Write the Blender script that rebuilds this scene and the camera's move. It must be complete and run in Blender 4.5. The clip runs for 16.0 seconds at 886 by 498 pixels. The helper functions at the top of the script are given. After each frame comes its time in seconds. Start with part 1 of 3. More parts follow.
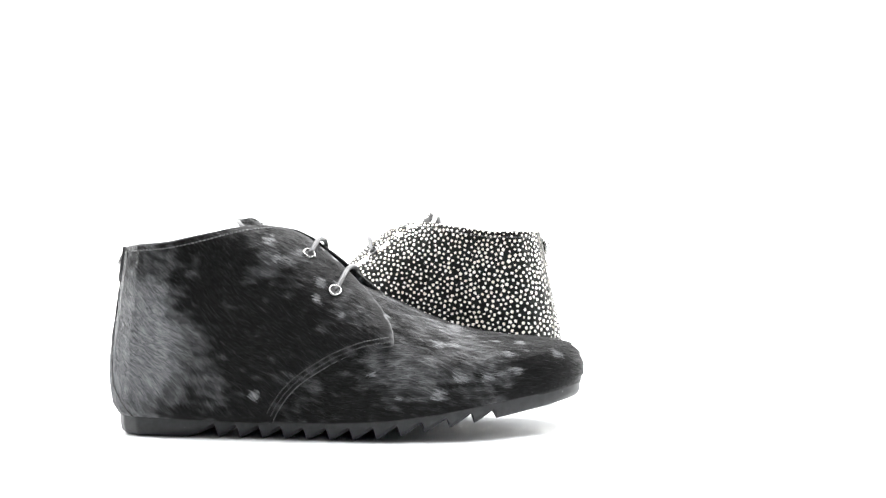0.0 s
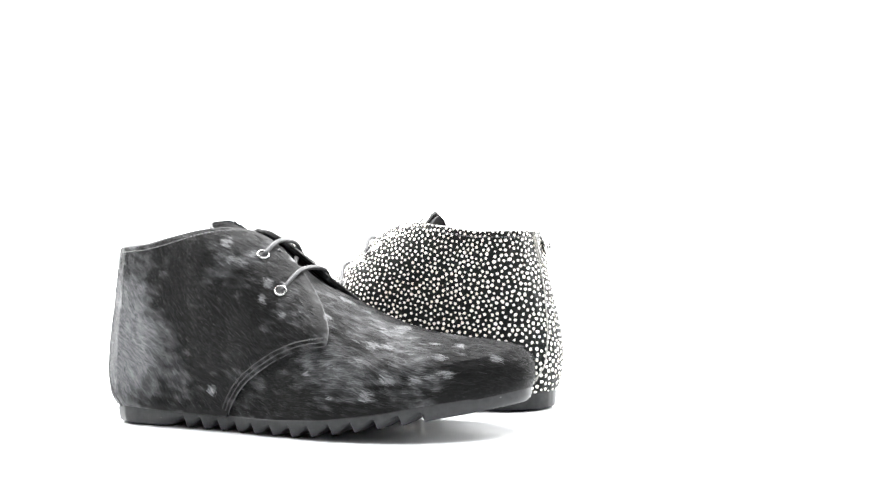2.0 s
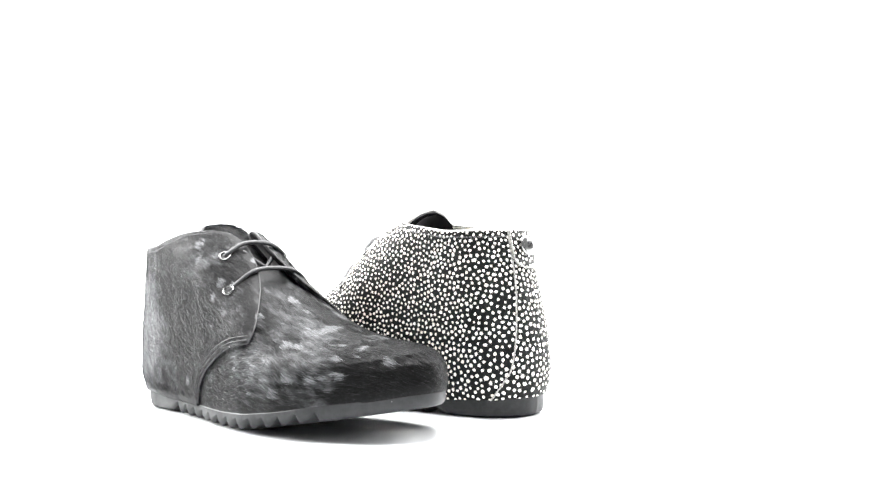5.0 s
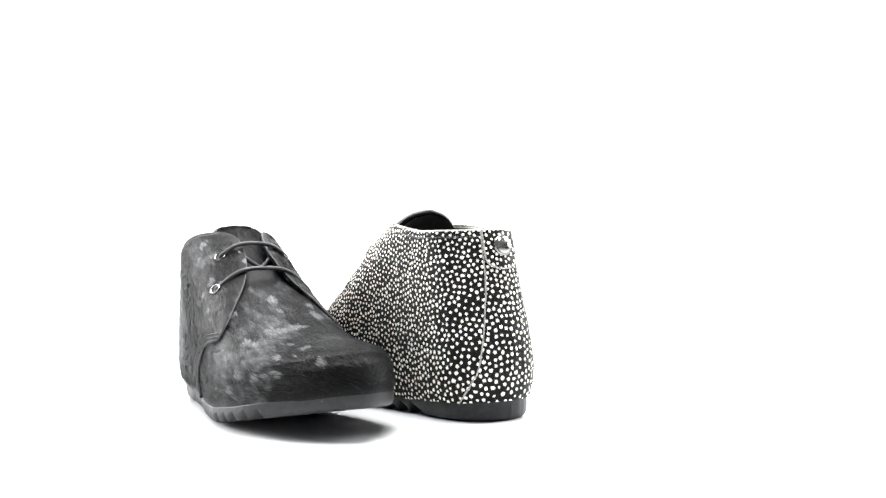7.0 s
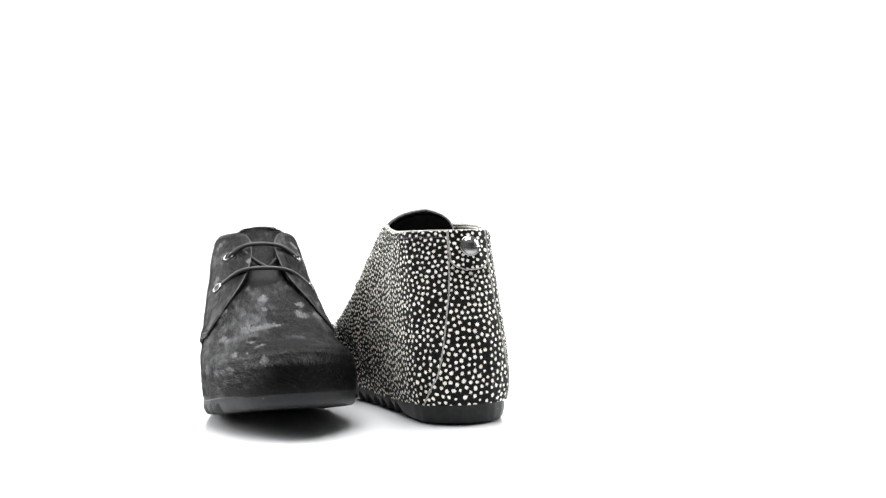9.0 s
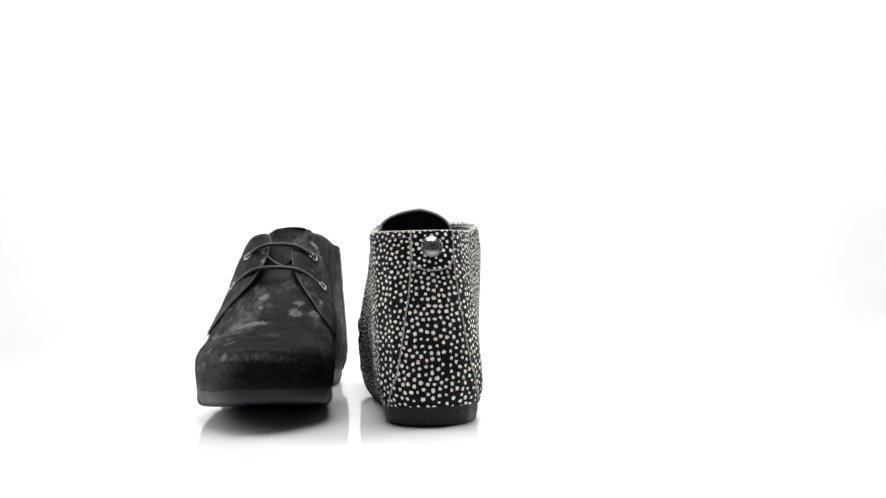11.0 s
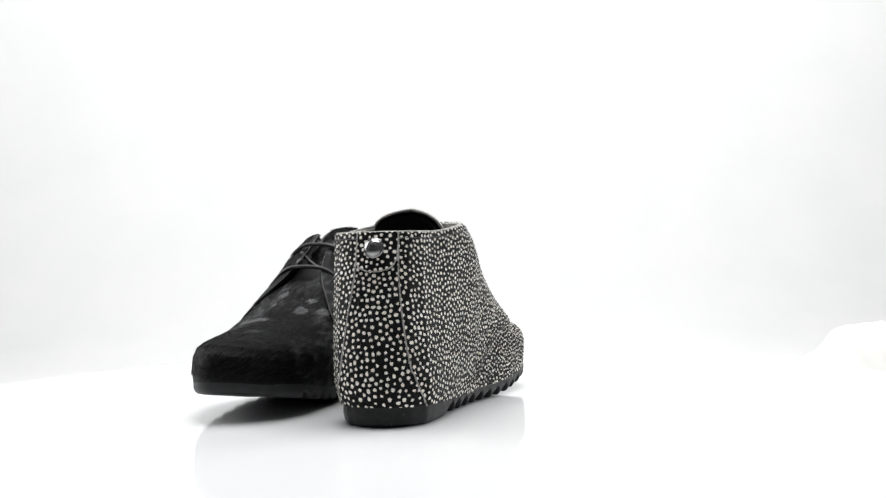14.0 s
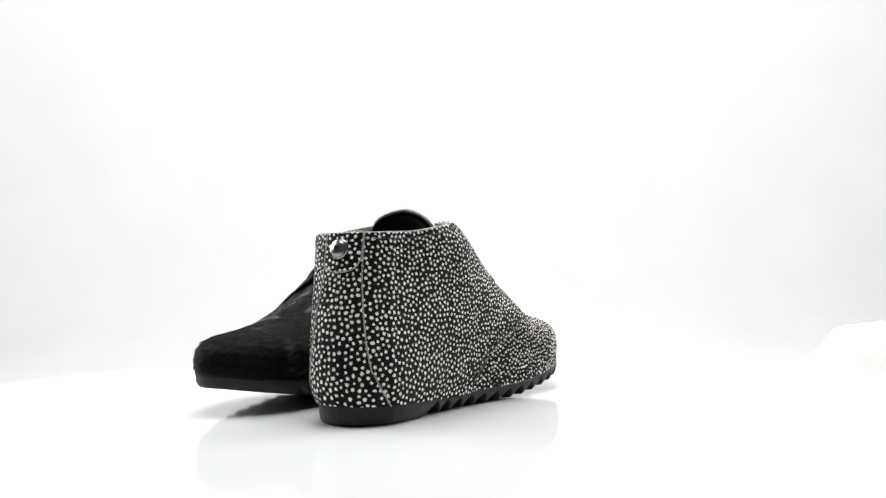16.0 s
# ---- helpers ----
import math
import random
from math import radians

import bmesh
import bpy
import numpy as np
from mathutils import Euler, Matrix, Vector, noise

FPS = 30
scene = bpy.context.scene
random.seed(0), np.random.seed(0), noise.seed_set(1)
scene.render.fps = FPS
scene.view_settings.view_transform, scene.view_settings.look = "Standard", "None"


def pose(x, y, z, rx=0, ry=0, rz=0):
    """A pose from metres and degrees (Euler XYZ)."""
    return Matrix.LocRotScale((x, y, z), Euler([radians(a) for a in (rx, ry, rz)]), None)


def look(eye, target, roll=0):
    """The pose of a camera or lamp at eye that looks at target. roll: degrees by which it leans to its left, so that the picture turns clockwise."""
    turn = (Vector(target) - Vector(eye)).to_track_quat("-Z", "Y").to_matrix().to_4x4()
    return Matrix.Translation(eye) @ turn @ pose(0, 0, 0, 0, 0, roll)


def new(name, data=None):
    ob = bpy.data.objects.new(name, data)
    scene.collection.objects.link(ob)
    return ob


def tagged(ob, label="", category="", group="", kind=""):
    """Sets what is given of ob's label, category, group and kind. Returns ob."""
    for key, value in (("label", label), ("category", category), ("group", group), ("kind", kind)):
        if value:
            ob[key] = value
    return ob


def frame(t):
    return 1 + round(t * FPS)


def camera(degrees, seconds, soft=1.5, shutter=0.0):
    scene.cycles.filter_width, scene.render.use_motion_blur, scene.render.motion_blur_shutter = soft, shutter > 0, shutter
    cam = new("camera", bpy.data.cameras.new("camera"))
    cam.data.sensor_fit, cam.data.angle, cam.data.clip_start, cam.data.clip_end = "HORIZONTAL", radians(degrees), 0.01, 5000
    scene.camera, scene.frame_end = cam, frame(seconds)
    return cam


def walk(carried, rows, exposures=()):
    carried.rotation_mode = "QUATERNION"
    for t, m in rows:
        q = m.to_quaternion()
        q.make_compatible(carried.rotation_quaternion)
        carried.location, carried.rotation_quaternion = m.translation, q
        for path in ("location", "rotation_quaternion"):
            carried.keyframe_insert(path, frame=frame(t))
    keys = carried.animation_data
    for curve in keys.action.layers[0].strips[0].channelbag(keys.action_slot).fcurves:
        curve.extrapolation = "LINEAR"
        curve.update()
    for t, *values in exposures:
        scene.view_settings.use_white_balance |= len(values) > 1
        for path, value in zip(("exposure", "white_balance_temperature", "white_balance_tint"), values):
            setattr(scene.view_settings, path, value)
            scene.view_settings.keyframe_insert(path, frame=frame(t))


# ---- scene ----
from mathutils.kdtree import KDTree

# A round white turntable in a white photo tent carries two ankle boots past a fixed camera.
D = 0.66          # lens to turntable axis
EYE_H = 0.0945    # lens above the turntable top
cam = camera(47.1, 16.0, soft=1.35)
CAM = pose(0.0195, -D, EYE_H, 90 + 0.57, 0, 0) @ pose(0, 0, 0, 0, 0, -1.28)
walk(cam, [(0.0, CAM), (16.0, CAM)],
     exposures=[(0.0, 2.1), (2, 2.35), (3, 2.48), (4, 2.48), (6.5, 1.88), (9.0, 0.95), (11.5, 0.08), (12.5, 0.0), (16.0, 0.0)])


def turn(t):
    """Degrees that the turntable has gone round, seen clockwise from above."""
    return 7.949 * t - 0.02315 * t * t


# ---- light ----
world = bpy.data.worlds.new("tent_light")
scene.world = world
world.use_nodes = True
wb = world.node_tree.nodes["Background"]
wb.inputs["Color"].default_value = (0.97, 0.985, 1.0, 1)
wb.inputs["Strength"].default_value = 0.13


def softbox(name, at, to, sx, sy, watts, grid=180):
    """A rectangular softbox; grid is the full angle that the cells on its front let through."""
    la = bpy.data.lights.new(name, "AREA")
    la.shape, la.size, la.size_y, la.energy, la.spread = "RECTANGLE", sx, sy, watts, radians(grid)
    ob = new(name, la)
    ob.matrix_basis = look(at, to)
    return ob


softbox("softbox_top", (0.0, 0.05, 0.85), (0, 0, 0), 0.7, 0.7, 5.6, 110)
softbox("softbox_left", (-0.98, 0.38, 0.55), (-0.05, 0, 0.05), 0.6, 0.7, 4.8, 110)
softbox("softbox_right", (1.0, 0.50, 0.55), (0.05, 0, 0.05), 0.6, 0.7, 4.8, 110)
softbox("softbox_back", (0.0, 0.15, 0.90), (0, 1.30, 0.72), 2.4, 0.5, 53)


# ---- materials ----
def mat(name):
    m = bpy.data.materials.new(name)
    m.use_nodes = True
    nt = m.node_tree
    return m, nt, nt.nodes["Principled BSDF"]


def node(nt, kind, **values):
    n = nt.nodes.new(kind)
    for key, value in values.items():
        if key in n.inputs:
            n.inputs[key].default_value = value
    return n


def ramp(nt, fac, stops):
    r = nt.nodes.new("ShaderNodeValToRGB")
    while len(r.color_ramp.elements) < len(stops):
        r.color_ramp.elements.new(0.5)
    for e, (p, c) in zip(r.color_ramp.elements, stops):
        e.position, e.color = p, (c if len(c) == 4 else (*c, 1))
    nt.links.new(fac, r.inputs["Fac"])
    return r.outputs["Color"]


def mix(nt, fac, a, b, mode="MIX"):
    n = nt.nodes.new("ShaderNodeMix")
    n.data_type, n.blend_type = "RGBA", mode
    for sock, v in ((n.inputs[0], fac), (n.inputs[6], a), (n.inputs[7], b)):
        if isinstance(v, bpy.types.NodeSocket):
            nt.links.new(v, sock)
        else:
            sock.default_value = v
    return n.outputs[2]


def bump(nt, bsdf, height, strength, distance):
    b = node(nt, "ShaderNodeBump", Strength=strength, Distance=distance)
    nt.links.new(height, b.inputs["Height"])
    nt.links.new(b.outputs["Normal"], bsdf.inputs["Normal"])


def grain(nt, scale, detail=6.0, stretch=(1, 1, 1), coord="Object"):
    tc = nt.nodes.new("ShaderNodeTexCoord")
    mp = node(nt, "ShaderNodeMapping", Scale=stretch)
    nt.links.new(tc.outputs[coord], mp.inputs["Vector"])
    n = node(nt, "ShaderNodeTexNoise", Scale=scale, Detail=detail, Roughness=0.6)
    nt.links.new(mp.outputs["Vector"], n.inputs["Vector"])
    return n.outputs["Fac"]


def hide_mat(name, dark, pale, low, high, rough, gloss, strands):
    """Calf hide or its hair: dark tones, and pale ones where the attribute 'mark' says so."""
    m, nt, b = mat(name)
    tint = nt.nodes.new("ShaderNodeNewGeometry").outputs["Random Per Island"] if strands else grain(nt, 700, 5, (0.35, 1, 1))
    k = (0.0, 0.6, 1.0) if strands else (0.32, 0.55, 0.75)
    base = ramp(nt, tint, [(k[0], dark[0]), (k[1], dark[1]), (k[2] * 0.93, dark[2]), (k[2], dark[3])])
    light = ramp(nt, tint, [(k[0] + (k[2] - k[0]) * i / (len(pale) - 1), c) for i, c in enumerate(pale)])
    spot = nt.nodes.new("ShaderNodeAttribute")
    spot.attribute_name = "mark"
    fac = ramp(nt, spot.outputs["Fac"], [(low, (0, 0, 0)), (high, (1, 1, 1))])
    nt.links.new(mix(nt, fac, base, light), b.inputs["Base Color"])
    b.inputs["Roughness"].default_value = rough
    b.inputs["Specular IOR Level"].default_value = gloss
    bump(nt, b, grain(nt, 900, 3, (0.25, 1, 1)), 0.5, 0.0006)
    return m


def plain(name, dark, light, rough, scale=120, bumps=0.15, dist=0.0004, metal=0.0, spec=0.5, stretch=(1, 1, 1)):
    m, nt, b = mat(name)
    g = grain(nt, scale, 8, stretch)
    nt.links.new(ramp(nt, g, [(0.3, dark), (0.75, light)]), b.inputs["Base Color"])
    r2 = ramp(nt, grain(nt, scale * 0.17, 4), [(0.3, (rough * 0.8,) * 3), (0.8, (min(rough * 1.25, 1),) * 3)])
    nt.links.new(r2, b.inputs["Roughness"])
    b.inputs["Metallic"].default_value = metal
    b.inputs["Specular IOR Level"].default_value = spec
    bump(nt, b, g, bumps, dist)
    return m


def rubber(name):
    """Black rubber with a few pale dust specks and scuffs."""
    m, nt, b = mat(name)
    g = grain(nt, 300, 8)
    col = ramp(nt, g, [(0.3, (0.011, 0.0113, 0.0120)), (0.8, (0.020, 0.0205, 0.0217))])
    tc = nt.nodes.new("ShaderNodeTexCoord")
    vor = node(nt, "ShaderNodeTexVoronoi", Scale=170.0, Randomness=1.0)
    nt.links.new(tc.outputs["Object"], vor.inputs["Vector"])
    speck = ramp(nt, vor.outputs["Distance"], [(0.0, (1, 1, 1)), (0.07, (0, 0, 0))])
    col = mix(nt, speck, col, (0.22, 0.22, 0.22, 1))
    nt.links.new(col, b.inputs["Base Color"])
    nt.links.new(ramp(nt, grain(nt, 45, 5), [(0.3, (0.46,) * 3), (0.75, (0.62,) * 3)]), b.inputs["Roughness"])
    b.inputs["Specular IOR Level"].default_value = 0.2
    bump(nt, b, g, 0.12, 0.0004)
    return m


BLACK_TONES = ((0.0012, 0.0012, 0.0013), (0.0028, 0.0028, 0.0030), (0.009, 0.009, 0.0093), (0.023, 0.0233, 0.0238)), ((0.05, 0.051, 0.053), (0.26, 0.263, 0.272))
DOT_TONES = ((0.003, 0.003, 0.003), (0.006, 0.006, 0.006), (0.008, 0.0078, 0.0078), (0.02, 0.0195, 0.019)), ((0.66, 0.60, 0.49), (0.84, 0.82, 0.76), (0.85, 0.87, 0.88))
M_BLACK = hide_mat("black_calf_hide", *BLACK_TONES, 0.0, 1.0, 0.5, 0.06, False)
M_BLACK_HAIR = hide_mat("black_calf_hair", *BLACK_TONES, 0.0, 1.0, 0.5, 0.085, True)
M_DOTS = hide_mat("dotted_calf_hide", *DOT_TONES, 0.35, 0.65, 0.5, 0.06, False)
M_DOTS_HAIR = hide_mat("dotted_calf_hair", *DOT_TONES, 0.35, 0.65, 0.38, 0.12, True)
M_RUBBER = rubber("black_rubber")
M_LINING = plain("black_lining_leather", (0.008, 0.008, 0.008), (0.02, 0.02, 0.02), 0.6, 400)
M_EDGE_BLACK = plain("black_cut_edge", (0.012, 0.012, 0.012), (0.035, 0.035, 0.036), 0.65, 500)
M_EDGE_PALE = plain("pale_cut_edge", (0.05, 0.048, 0.046), (0.55, 0.54, 0.51), 0.75, 700)
M_COLLAR_DOTS = plain("dotted_collar_edge", (0.006, 0.006, 0.006), (0.50, 0.49, 0.46), 0.6, 420)
M_TONGUE_EDGE = plain("pale_tongue_edge", (0.22, 0.215, 0.205), (0.58, 0.57, 0.55), 0.75, 500)
M_THREAD = plain("dark_thread", (0.03, 0.03, 0.032), (0.1, 0.1, 0.105), 0.6, 900)
M_THREAD_DARK = plain("black_thread", (0.003, 0.003, 0.0033), (0.014, 0.014, 0.015), 0.6, 900)
M_LACE = plain("black_waxed_lace", (0.010, 0.010, 0.011), (0.028, 0.028, 0.03), 0.5, 1500, 0.5, 0.0003, 0.0, 0.3)
M_NICKEL = plain("nickel", (0.20, 0.20, 0.197), (0.32, 0.32, 0.314), 0.2, 200, 0.05, 0.0002, 1.0)
M_EYELET = plain("dull_nickel", (0.13, 0.13, 0.128), (0.24, 0.24, 0.235), 0.25, 200, 0.05, 0.0002, 1.0)
M_DARKMETAL = plain("dark_metal", (0.02, 0.02, 0.02), (0.05, 0.05, 0.05), 0.4, 300, 0.05, 0.0002, 1.0)
M_GLOSSWHITE = plain("white_acrylic", (0.635, 0.645, 0.652), (0.66, 0.67, 0.677), 0.06, 3, 0.0, 0.0001, 0.0, 0.36)
M_PAPER = plain("white_paper", (0.42, 0.424, 0.424), (0.445, 0.447, 0.445), 0.85, 6, 0.05, 0.001, 0.0, 0.3)
M_TISSUE = plain("white_tissue_paper", (0.47, 0.468, 0.455), (0.52, 0.517, 0.50), 0.85, 30, 0.1, 0.001, 0.0, 0.3)


# ---- mesh helpers ----
def mesh_ob(name, verts, faces, material, parent=None, label="", smooth=True, uvs=None):
    me = bpy.data.meshes.new(name)
    me.from_pydata([tuple(v) for v in verts], [], faces)
    me.materials.append(material)
    if uvs is not None:
        layer = me.uv_layers.new(name="hide")
        idx = np.empty(len(me.loops), dtype=np.int64)
        me.loops.foreach_get("vertex_index", idx)
        layer.data.foreach_set("uv", np.asarray(uvs, dtype=np.float32)[idx].ravel())
    if smooth:
        me.polygons.foreach_set("use_smooth", [True] * len(me.polygons))
    me.validate()
    me.update()
    ob = new(name, me)
    if parent is not None:
        ob.parent = parent
    if label:
        ob["label"] = label
    return ob


def set_mark(ob, values):
    a = ob.data.attributes.new("mark", "FLOAT", "POINT")
    a.data.foreach_set("value", np.asarray(values, dtype=np.float32))


def part(name, bm, material, parent, label="", smooth=True):
    me = bpy.data.meshes.new(name)
    bm.to_mesh(me)
    bm.free()
    me.materials.append(material)
    if smooth:
        me.polygons.foreach_set("use_smooth", [True] * len(me.polygons))
    ob = new(name, me)
    ob.parent = parent
    if label:
        ob["label"] = label
    return ob


def grid_faces(nu, nv, off=0, flip=False, closed=False):
    out = []
    for i in range(nu - 1):
        for j in range(nv if closed else nv - 1):
            k = (j + 1) % nv
            f = (off + i * nv + j, off + i * nv + k, off + (i + 1) * nv + k, off + (i + 1) * nv + j)
            out.append(f[::-1] if flip else f)
    return out


def tube(points, radius, sides=8, squash=1.0):
    """Verts and faces of a round cord along points."""
    pts = [Vector(p) for p in points]
    verts, faces = [], []
    up = Vector((0, 0, 1))
    for i, p in enumerate(pts):
        d = (pts[min(i + 1, len(pts) - 1)] - pts[max(i - 1, 0)]).normalized()
        a = d.cross(up)
        if a.length < 1e-4:
            a = d.cross(Vector((0, 1, 0)))
        a.normalize()
        b = a.cross(d).normalized()
        for k in range(sides):
            w = 2 * math.pi * k / sides
            verts.append(p + a * (math.cos(w) * radius) + b * (math.sin(w) * radius * squash))
    faces = grid_faces(len(pts), sides, closed=True)
    faces.append(tuple(range(sides))[::-1])
    faces.append(tuple(range((len(pts) - 1) * sides, len(pts) * sides)))
    return verts, faces


def spline(ctrl, n):
    """Catmull-Rom points through ctrl."""
    c = [Vector(p) for p in ctrl]
    c = [c[0] * 2 - c[1]] + c + [c[-1] * 2 - c[-2]]
    out = []
    segs = len(c) - 3
    for i in range(n):
        f = i / (n - 1) * segs
        k = min(int(f), segs - 1)
        t = f - k
        p0, p1, p2, p3 = c[k:k + 4]
        out.append(0.5 * ((2 * p1) + (p2 - p0) * t + (2 * p0 - 5 * p1 + 4 * p2 - p3) * t * t + (3 * p1 - p0 - 3 * p2 + p3) * t ** 3))
    return out


# ---- the boot's last: shape in metres, x from heel to toe, z up ----
LEN = 0.2625
OUT_X = [0, 0.0008, 0.003, 0.008, 0.018, 0.027, 0.045, 0.07, 0.10, 0.13, 0.16, 0.185, 0.205, 0.225, 0.24, LEN]
OUT_OUTER = [0, 0.0065, 0.0123, 0.0191, 0.0254, 0.0271, 0.0282, 0.0288, 0.0312, 0.0365, 0.0415, 0.0430, 0.0420, 0.0385, 0.0352, 0.0315]
OUT_INNER = [0, 0.0065, 0.0123, 0.0191, 0.0254, 0.0269, 0.0270, 0.0262, 0.0280, 0.0325, 0.0370, 0.0390, 0.0394, 0.0378, 0.0350, 0.0315]
TOE_REACH = 0.060
MID_X = [0, 0.03, 0.075, 0.115, 0.155, 0.195, 0.23, LEN]
MID_BLACK = [0, 0.0, -0.0040, -0.0078, -0.0078, -0.0050, -0.0008, 0.0]
MID_DOTS = [0, 0.0, -0.0003, -0.0012, -0.0038, -0.0056, -0.0028, 0.0]
SWING = list(MID_BLACK)
NARROW = [0.0, 0.22, 0.0]
RISE = [-0.0032, 0.0, 0.0]   # how far the top line stands off the table below: towards the heel, at the collar alone; how far the heel leans in
DOTS_FORM, BLACK_FORM = ([0.27, 0.0, 0.13], [0.0, 0.0020, 0.0034]), ([0.0, 0.22, 0.0], [-0.0032, 0.0, 0.0])
TOP_X = [0, 0.006, 0.039, 0.07, 0.103, 0.133, 0.163, 0.192, 0.2215, 0.245, LEN]
TOP_Z = [0.0130, 0.0125, 0.0110, 0.0098, 0.0092, 0.0092, 0.0108, 0.0144, 0.0195, 0.0228, 0.0262]
BOT_X = [0, 0.06, 0.14, 0.155, 0.17, 0.19, 0.21, 0.235, LEN]
BOT_Z = [0, 0, 0, 0.0010, 0.0028, 0.0060, 0.0092, 0.0132, 0.0178]
FRONT = [(0.2635, 0.0255), (0.2645, 0.031), (0.2642, 0.0365), (0.2620, 0.0425), (0.2565, 0.0468), (0.248, 0.0488), (0.2399, 0.0498), (0.2239, 0.0516),
         (0.208, 0.0542), (0.192, 0.0585), (0.176, 0.0652), (0.160, 0.0740), (0.1475, 0.0820), (0.1364, 0.0905), (0.1257, 0.0990), (0.1157, 0.1070), (0.106, 0.1125), (0.097, 0.1150)]
COLLAR_X = [0, 0.008, 0.039, 0.058, 0.079, 0.097]
COLLAR_Z = [0.1085, 0.1085, 0.1088, 0.1115, 0.1143, 0.1150]
fr = np.array(FRONT)
fr_s = np.concatenate([[0], np.cumsum(np.linalg.norm(np.diff(fr, axis=0), axis=1))])
fr_s /= fr_s[-1]
HEEL_TOP = 0.1085


def smooth_interp(x, xs, ys):
    """Table look-up softened by a small running mean."""
    x = np.asarray(x, float)
    return sum(np.interp(x + d, xs, ys) for d in (-0.004, -0.002, 0, 0.002, 0.004)) / 5


def closing(tau):
    return np.sqrt(np.clip(1 - (1 - np.clip(tau, 0, 1)) ** 2.3, 0, 1))


def outline(x, side):
    """Half width of the sole at x on the inner (side 1) or outer (side -1) side."""
    w = np.where(np.asarray(side) > 0, np.interp(x, OUT_X, OUT_INNER), np.interp(x, OUT_X, OUT_OUTER))
    w = w * (1 - NARROW[1] * np.exp(-((np.asarray(x, float) - 0.045) / 0.045) ** 2) * (np.asarray(side) > 0))
    return w * closing((LEN - np.asarray(x, float)) / TOE_REACH)


def last(v, phi):
    """Surface point: v 0 at the sole to 1 at the collar, phi 0 at the heel seam, +-pi at the toe or instep; negative phi is the side with y < 0."""
    v, phi = np.broadcast_arrays(np.asarray(v, float), np.asarray(phi, float))
    s = (1 - np.cos(phi)) / 2
    g = np.clip(v, 0, 1) ** 0.95
    xf, zf = np.interp(g, fr_s, fr[:, 0]), np.interp(g, fr_s, fr[:, 1])
    zb = 0.013 + v * (HEEL_TOP - 0.013)
    xb = np.interp(zb, [0.013, 0.017, 0.022, 0.030, 0.038, 0.048, 0.060, 0.072, 0.085, 0.097, 0.1085], [0.0008, -0.0010, -0.0022, -0.0029, -0.0030, -0.0023, -0.0006, 0.0016, 0.0038, 0.0060, 0.0080]) + RISE[2] * v ** 2
    x = xb + (xf - xb) * s
    blend = s ** 1.15
    hf = zf - np.interp(xf, TOP_X, TOP_Z)
    z = smooth_interp(x, TOP_X, TOP_Z) + (zb - 0.013) * (1 - blend) + hf * blend
    x1 = 0.0080 + (fr[-1, 0] - 0.0080) * s
    z1 = smooth_interp(x1, TOP_X, TOP_Z) + (HEEL_TOP - 0.013) * (1 - blend) + (fr[-1, 1] - np.interp(fr[-1, 0], TOP_X, TOP_Z)) * blend
    z = z + v ** 2.5 * (smooth_interp(x1, COLLAR_X, COLLAR_Z) - z1)
    z = z + RISE[0] * v * (1 - 0.8 * s) + RISE[1] * v ** 4
    reach = np.interp(v, [0, 0.1, 0.3, 0.55, 0.8, 1], [TOE_REACH, 0.066, 0.074, 0.060, 0.050, 0.050])
    close = closing((xf - x) / reach)
    xo = np.clip(x - xb * (1 - s) ** 3, 0, LEN)
    wide = np.where(phi > 0, np.interp(xo, OUT_X, OUT_INNER), np.interp(xo, OUT_X, OUT_OUTER))
    full = np.interp(xo, OUT_X, OUT_OUTER)
    wide = wide + (full - wide) * np.clip(v * 2.5, 0, 1) * 0.8
    puff = 1 / (1 + np.exp((x - 0.085) / 0.018))
    rise = np.clip(v / 0.17, 0, 1)
    lean = 1 + (0.10 * rise * (2 - rise) - 0.06 * v) * puff - 0.01 * v + 0.03 * np.clip(v / 0.1, 0, 1) * (1 - puff)
    lean = lean + (0.13 + 0.14 * (RISE[2] > 0)) * v * np.exp(-((x - 0.085) / 0.035) ** 2) * (phi < 0)
    lean = lean - 0.13 * (RISE[0] < 0) * v * np.exp(-((x - 0.07) / 0.06) ** 2) * (phi > 0)
    lean = lean - NARROW[0] * v * np.exp(-((x - 0.022) / 0.026) ** 2) * (phi < 0)
    lean = lean + (NARROW[2] * v * np.exp(-((x - 0.022) / 0.035) ** 2) - NARROW[1] * np.exp(-((x - 0.045) / 0.045) ** 2)) * (phi > 0)
    y = np.sign(phi) * wide * close * lean + smooth_interp(x, MID_X, SWING)
    return np.stack([x, y, z], -1)


def last_normal(v, phi):
    e = 1e-3
    v = np.clip(v, 0.004, 0.996)
    a = last(v + e, phi) - last(v - e, phi)
    p0, p1 = np.clip(phi - 4 * e, -math.pi, math.pi), np.clip(phi + 4 * e, -math.pi, math.pi)
    b = last(v, p1) - last(v, p0)
    n = np.cross(a, b)
    n /= np.maximum(np.linalg.norm(n, axis=-1, keepdims=True), 1e-12)
    return n


GV, GP = np.meshgrid(np.linspace(0.0, 1, 330), np.linspace(0.02, math.pi, 620), indexing="ij")


def find(side, x=None, y=None, z=None, least=0.0):
    """(v, phi) of the surface point nearest to what is given, on the side -1 or 1."""
    p = last(GV, side * GP)
    d = 0
    for k, want in enumerate((x, y, z)):
        if want is not None:
            d = d + (p[..., k] - want) ** 2
    d = d + (GP < least) * 1.0
    i = np.unravel_index(np.argmin(d), d.shape)
    return GV[i], GP[i]


